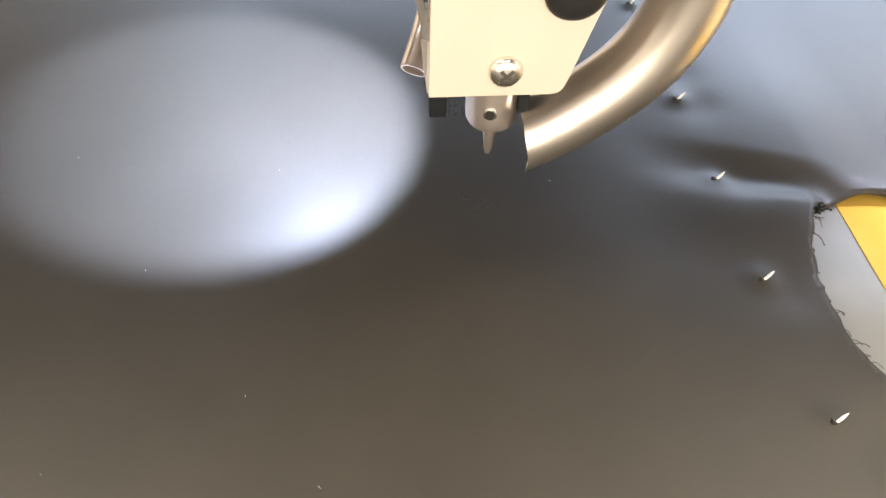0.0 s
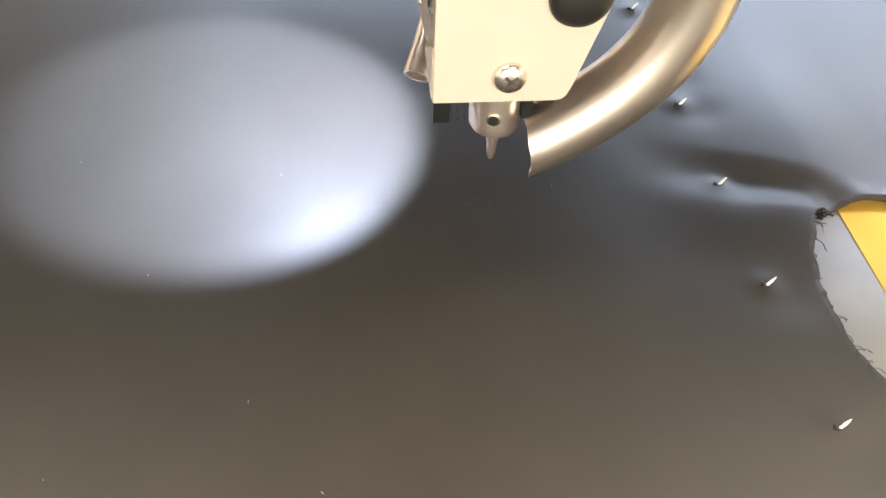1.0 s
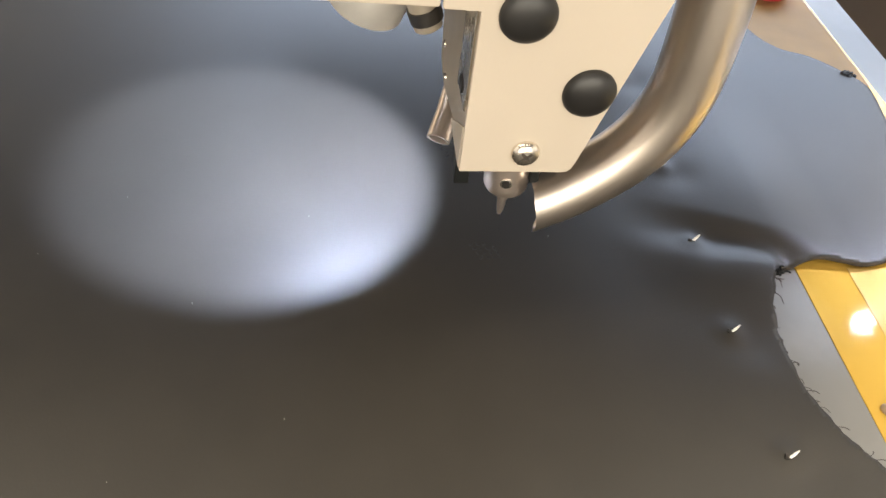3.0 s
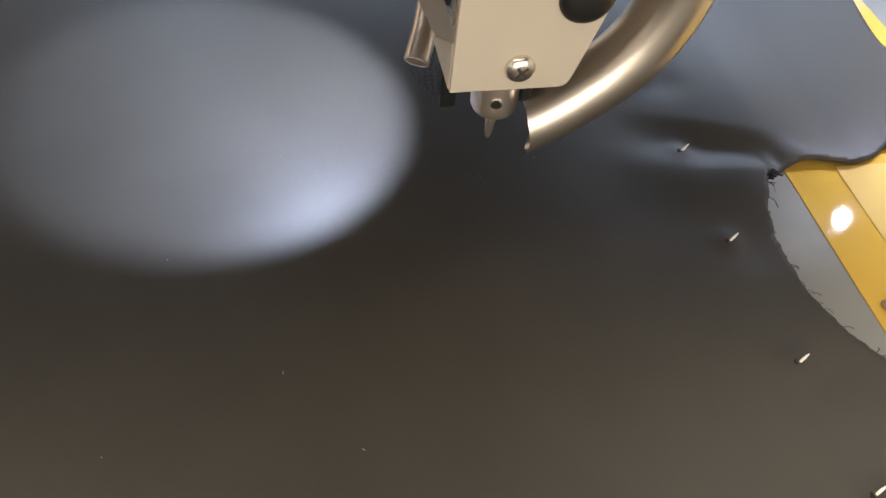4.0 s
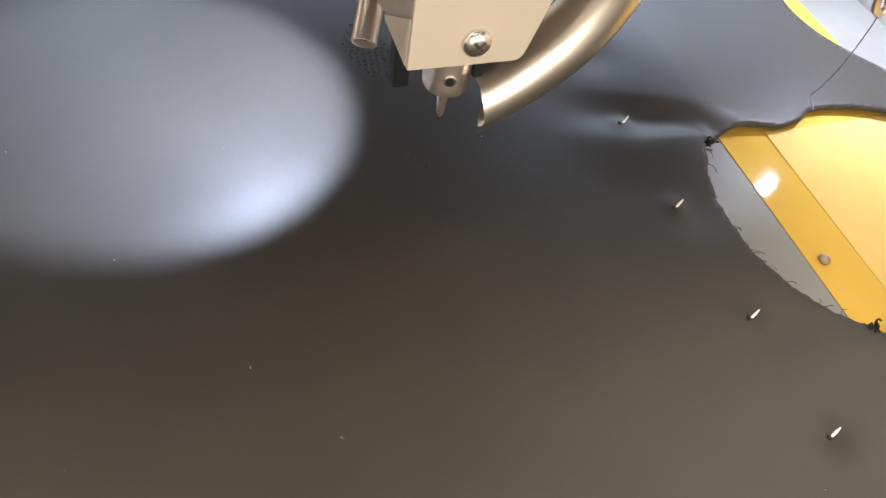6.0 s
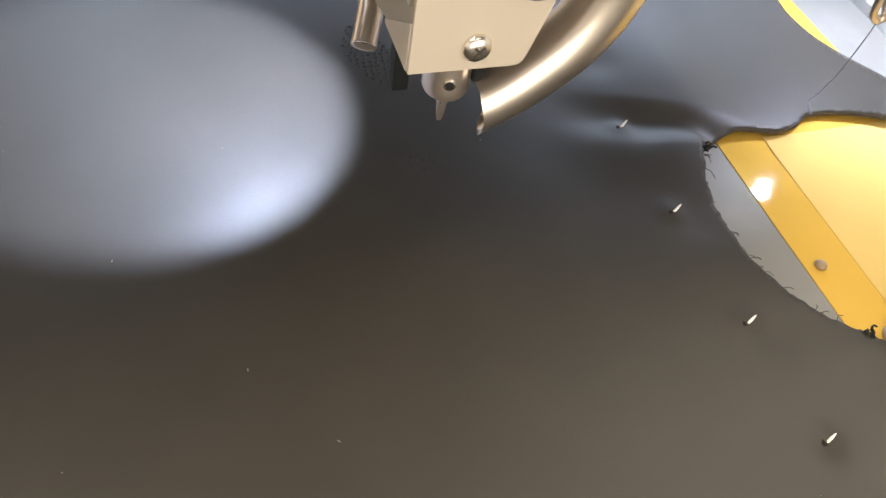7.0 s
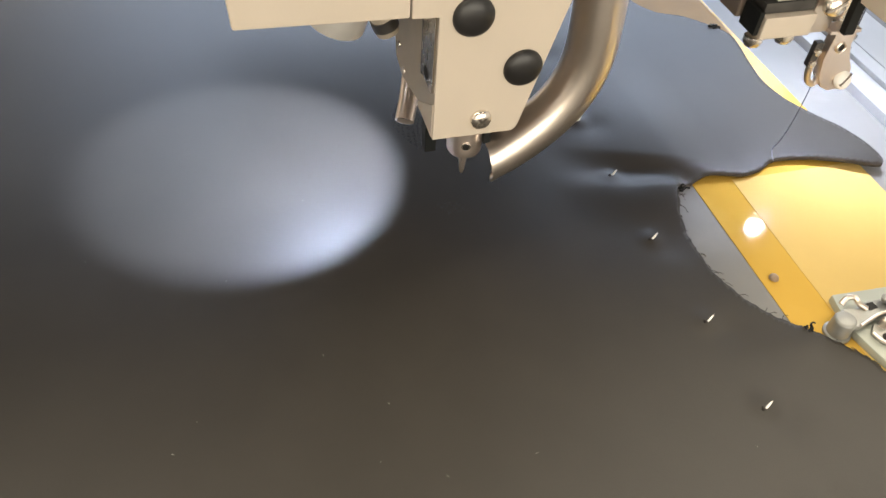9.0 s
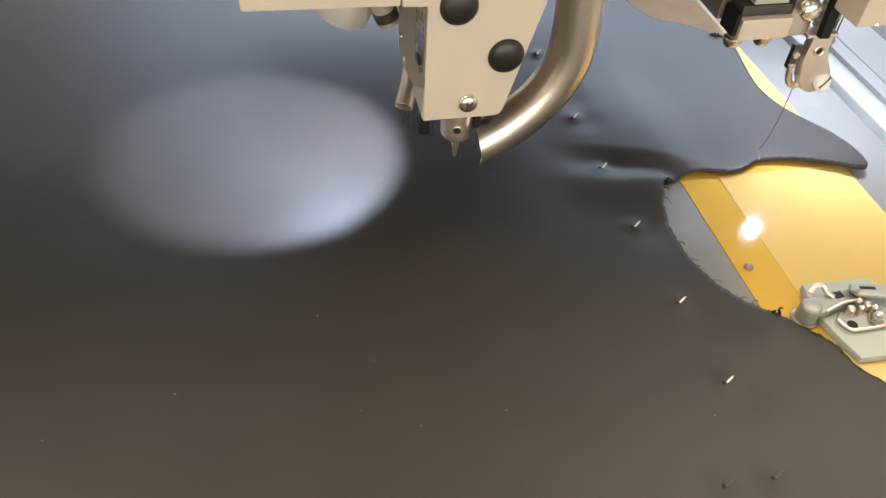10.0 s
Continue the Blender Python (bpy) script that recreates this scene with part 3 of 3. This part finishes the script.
# ---------------------------------------------------------------- clamp on the pallet
clamp = thing("toggle_clamp", "steel toggle clamp riveted on a pale plastic plate", "clamp", at=(SX + 2.0, SY + 0.8, 0))
part("base_plate", plate([(150.8, -62.7), (184, -64), (186.5, -72), (230, -75), (230, -108), (153.8, -104.8), (150.6, -93), (148.5, -83), (149.3, -70)], 2, -2.65, 1.4, 0.6), PALE_PLASTIC, clamp, "pale greenish plastic plate")
brk = part("bracket", plate([(153.6, -85.5), (154.6, -89.8), (156.6, -91.9), (160, -92.4), (172.5, -92.2), (177.5, -89.5), (178.5, -82), (157, -81.5)], 2, 1.45, 3.0, 0.4), SATIN, clamp)
rim = [(153.9, -85.6), (155.0, -89.6), (156.9, -91.5), (160, -92.0), (172.5, -91.8), (177.2, -89.2)]
part("rim", sweep(spline([(x, y, 3.2) for x, y in rim], 5), 0.75, 0, 12), STEEL, brk, "turned-up steel rim")
part("hole", lathe([(2.3, 0), (2.3, 0.15)], (158.8, -89.0, 3.0), (158.8, -89.0, 12), 22), HOLE, brk)
part("arm", plate([(143.5, -75), (147, -73), (153, -74.2), (157, -71.8), (166, -72), (171.5, -75), (172, -80.5), (163, -79.3), (155, -81.2), (148.5, -83.3), (143, -83)], 2, 3.2, 6.0, 0.7), SATIN, clamp)
part("arm_flange", sweep(spline([(148.5, -82.8, 6.2), (155, -80.7, 6.4), (160, -79.4, 6.5), (166, -79.0, 6.5)], 5), 0.7, 0, 12), STEEL, clamp)
part("arm_window", plate([(156.8, -73.2), (161.3, -72.8), (161.8, -76.2), (157.2, -76.8)], 2, 6.0, 6.15, 0), HOLE, clamp)
part("hook", sweep(spline([(148.0, -70.6, 5.2), (150.6, -69.4, 7.6), (153.2, -70.8, 8.4), (153.4, -73.4, 7.8), (156.0, -75.8, 6.6)], 6), 1.15, 0, 14), STEEL, clamp, "bent steel hook")
part("pad", lathe([(0, 0), (5.4, 0), (5.7, 0.5), (5.6, 1.5), (4.7, 1.9), (4.6, 9.0), (4.2, 10.0), (3.4, 10.5), (0, 10.6)], (143.2, -79.2, -2.65), (143.2, -79.2, 9), 28), SATIN, clamp, "round steel pressure pad with a washer")
lever = part("lever", plate([(164.5, -73.2), (168.5, -71.6), (184, -74.3), (230, -84), (230, -89.5), (182, -82.3), (175, -80.5), (166.5, -78)], 2, 6.3, 9.0, 0.9), SATIN, clamp)
part("slot", plate([(168.8, -73.8), (175.6, -75.2), (175.4, -76.8), (168.6, -75.4)], 2, 9.0, 9.15, 0), HOLE, lever)
part("lever_eye", lathe([(0, 0), (2.2, 0), (2.4, 1.2), (1.6, 2.0), (0, 2.1)], (165.8, -74.6, 8.4), (165.8, -74.6, 12), 20), SATIN, lever)
for x, y, r in ((166.5, -79.4, 1.5), (160.6, -83.0, 1.6), (169.3, -81.8, 1.5), (171.6, -83.8, 1.4), (165.4, -83.2, 1.2)):
    part("rivet", lathe([(r * 1.2, -5.5), (r * 1.2, -0.6), (r, 0.2), (r * 0.6, 0.9), (0, 1.1)], (x, y, 6.6), (x, y, 12), 18), STEEL, clamp, "bright rivet")
nut = part("nut", lathe([(0, 0), (3.4, 0), (3.4, 0.6), (2.7, 0.8), (2.7, 2.6), (2.2, 3.1), (0, 3.2)], (170.2, -88.6, 3.0), (170.2, -88.6, 9), 6), SATIN, clamp)
part("bolt", lathe([(0, 0), (1.5, 0), (1.5, 1.6), (1.0, 2.0), (0, 2.0)], (170.2, -88.6, 6.1), (170.2, -88.6, 9), 16), STEEL, nut)

# ---------------------------------------------------------------- small things
knob = thing("board_rivet", "small dull metal rivet on the yellow film", "rivet", at=(136 + SX, -45.3 + SY, -2.6))
part("dome", lathe([(2.2, 0), (2.3, 0.5), (1.9, 1.4), (1.0, 2.0), (0, 2.1)], (0, 0, 0), (0.1, 0, 1), 24), BRONZE, knob)
# thin tan sheet over the far end of the yellow film
tape = tagged(part("tan_sheet", plate([(132 + SX, 150 + SY), (224 + SX, 143 + SY), (224 + SX, 400 + SY), (132 + SX, 400 + SY)], 2, -2.55, -2.35, 0), TAN, smooth=False),
              "tan sheet on the yellow film, blotched darker", "tape")
cap = thing("red_cap", "round red plastic cap on the tan sheet", "cap", at=(202 + SX, 240 + SY, -2.3))
part("cap", lathe([(14, 0), (15.5, 1), (15.5, 7), (14, 9), (0, 9.5)], (0, 0, 0), (0, 0, 1), 40), RED, cap)

# ---------------------------------------------------------------- punched holes in the leather
def hole_mesh():
    bm = lathe([(0.72, -0.02), (0.55, 0.14), (0.38, 0.10), (0.34, 0.01), (0, 0.01)], (0, 0, 0), (0, 0, 1), 10, close=False)
    me = bpy.data.meshes.new("perforation")
    bm.to_mesh(me)
    bm.free()
    me.materials.append(HOLE)
    me.materials.append(SCUFF)
    for f in me.polygons:
        f.material_index = int(max(math.hypot(me.vertices[v].co.x, me.vertices[v].co.y) for v in f.vertices) > 0.0006)
    return me


HOLE_MESH = hole_mesh()
rh = random.Random(3)
spots = []
for row in range(16):
    y = 104.5 - row * 2.35
    t = row / 15
    left = -1.5 - 5.2 * math.sin(min(t / 0.45, 1) * math.pi / 2) + max(0, t - 0.5) * 15.5
    right = 6.5 + 5.0 * min(1, t * 2.2) - max(0, t - 0.75) * 9
    x = left + (0.0 if row % 2 else 1.0)
    while x <= right:
        spots.append((x + rh.uniform(-0.2, 0.2), y + rh.uniform(-0.2, 0.2)))
        x += 2.55
FRESH = [(1.6 + k * 2.5 + r * 1.1, 28.5 - r * 2.2) for r in range(4) for k in range(4 if r else 3)]
spots += FRESH + [(13.5, 36.5)]
for n, (x, y) in enumerate(spots):
    ob = new("perforation", HOLE_MESH)
    ob.parent = leather
    ob.location = ((x + SX) * MM, (y + SY) * MM, (on_leather(x, y) + 0.02) * MM)
    ob.rotation_euler = (0, 0, rh.uniform(0, 6))
    k = rh.uniform(0.95, 1.3) * (0.8 if n >= len(spots) - len(FRESH) - 1 else 1)
    ob.scale = (k * rh.uniform(1.1, 1.9), k * rh.uniform(0.5, 0.85), k)

# loose fibres along the ragged cut
rf = random.Random(21)
line = spline([(*p, 0) for p in EDGE[:9]], 10)
for k in range(40):
    i = rf.randrange(2, len(line) - 2)
    c, d = line[i], (line[i + 1] - line[i - 1]).normalized()
    out = Vector((-d.y, d.x, 0)) * (1 if -d.y > 0 else -1)
    n = rf.choice((1.0, 1.6, 2.5, 4.0, 5.2))
    z = on_leather(c.x, c.y)
    a = c + Vector((SX, SY, z - 0.6)) - out * 0.6
    way = (out + d * rf.uniform(-1.0, 1.2)).normalized()
    b = a + way * n * 0.6 + Vector((0, 0, 0.4))
    e = a + (way + d * rf.uniform(-0.4, 0.4)) * n + Vector((0, 0, -0.6))
    ob = part("fibre", sweep(spline([a, b, e], 4), rf.uniform(0.08, 0.17), 0, 6), SUEDE, leather)
for cx, cy, big in ((117.5, 11.5, 0.9), (132.5, -75.5, 1.0), (213, 149, 2.0)):
    bm = bmesh.new()
    for k in range(14):
        a = Vector((cx + SX + rf.uniform(-2, 2) * big, cy + SY + rf.uniform(-1.2, 1.2) * big, on_leather(cx, cy) - 1.0))
        m = a + Vector((rf.uniform(-1, 1.6), rf.uniform(-1, 1), rf.uniform(0.8, 1.7)))
        e = m + Vector((rf.uniform(-1, 1.8), rf.uniform(-1.2, 1.0), rf.uniform(-0.9, 0.5)))
        sweep(spline([a, m, e], 4), rf.uniform(0.25, 0.5) * big, 0, 6, bm=bm)
    part("frayed_tuft", bm, BLACK_BAR, leather, "dark frayed tuft at the cut")

# specks of lint on the leather
rl = random.Random(8)
bm = bmesh.new()
for k in range(15):
    x, y = rl.uniform(-190, 85), rl.uniform(-130, 60)
    c = Vector((x + SX, y + SY, on_leather(x, y) + 0.1))
    n = Vector((rl.uniform(-1, 1), rl.uniform(-1, 1), 0.0)).normalized() * rl.choice((0.2, 0.25, 0.3, 0.5))
    lathe([(0.03, 0), (0.09, n.length * 0.3), (0.10, n.length * 1.4), (0.03, n.length * 2)], c - n, c + n, 5, bm)
tagged(part("lint", bm, LINT), "tiny pale specks of lint scattered on the leather", "lint", kind="stuff")
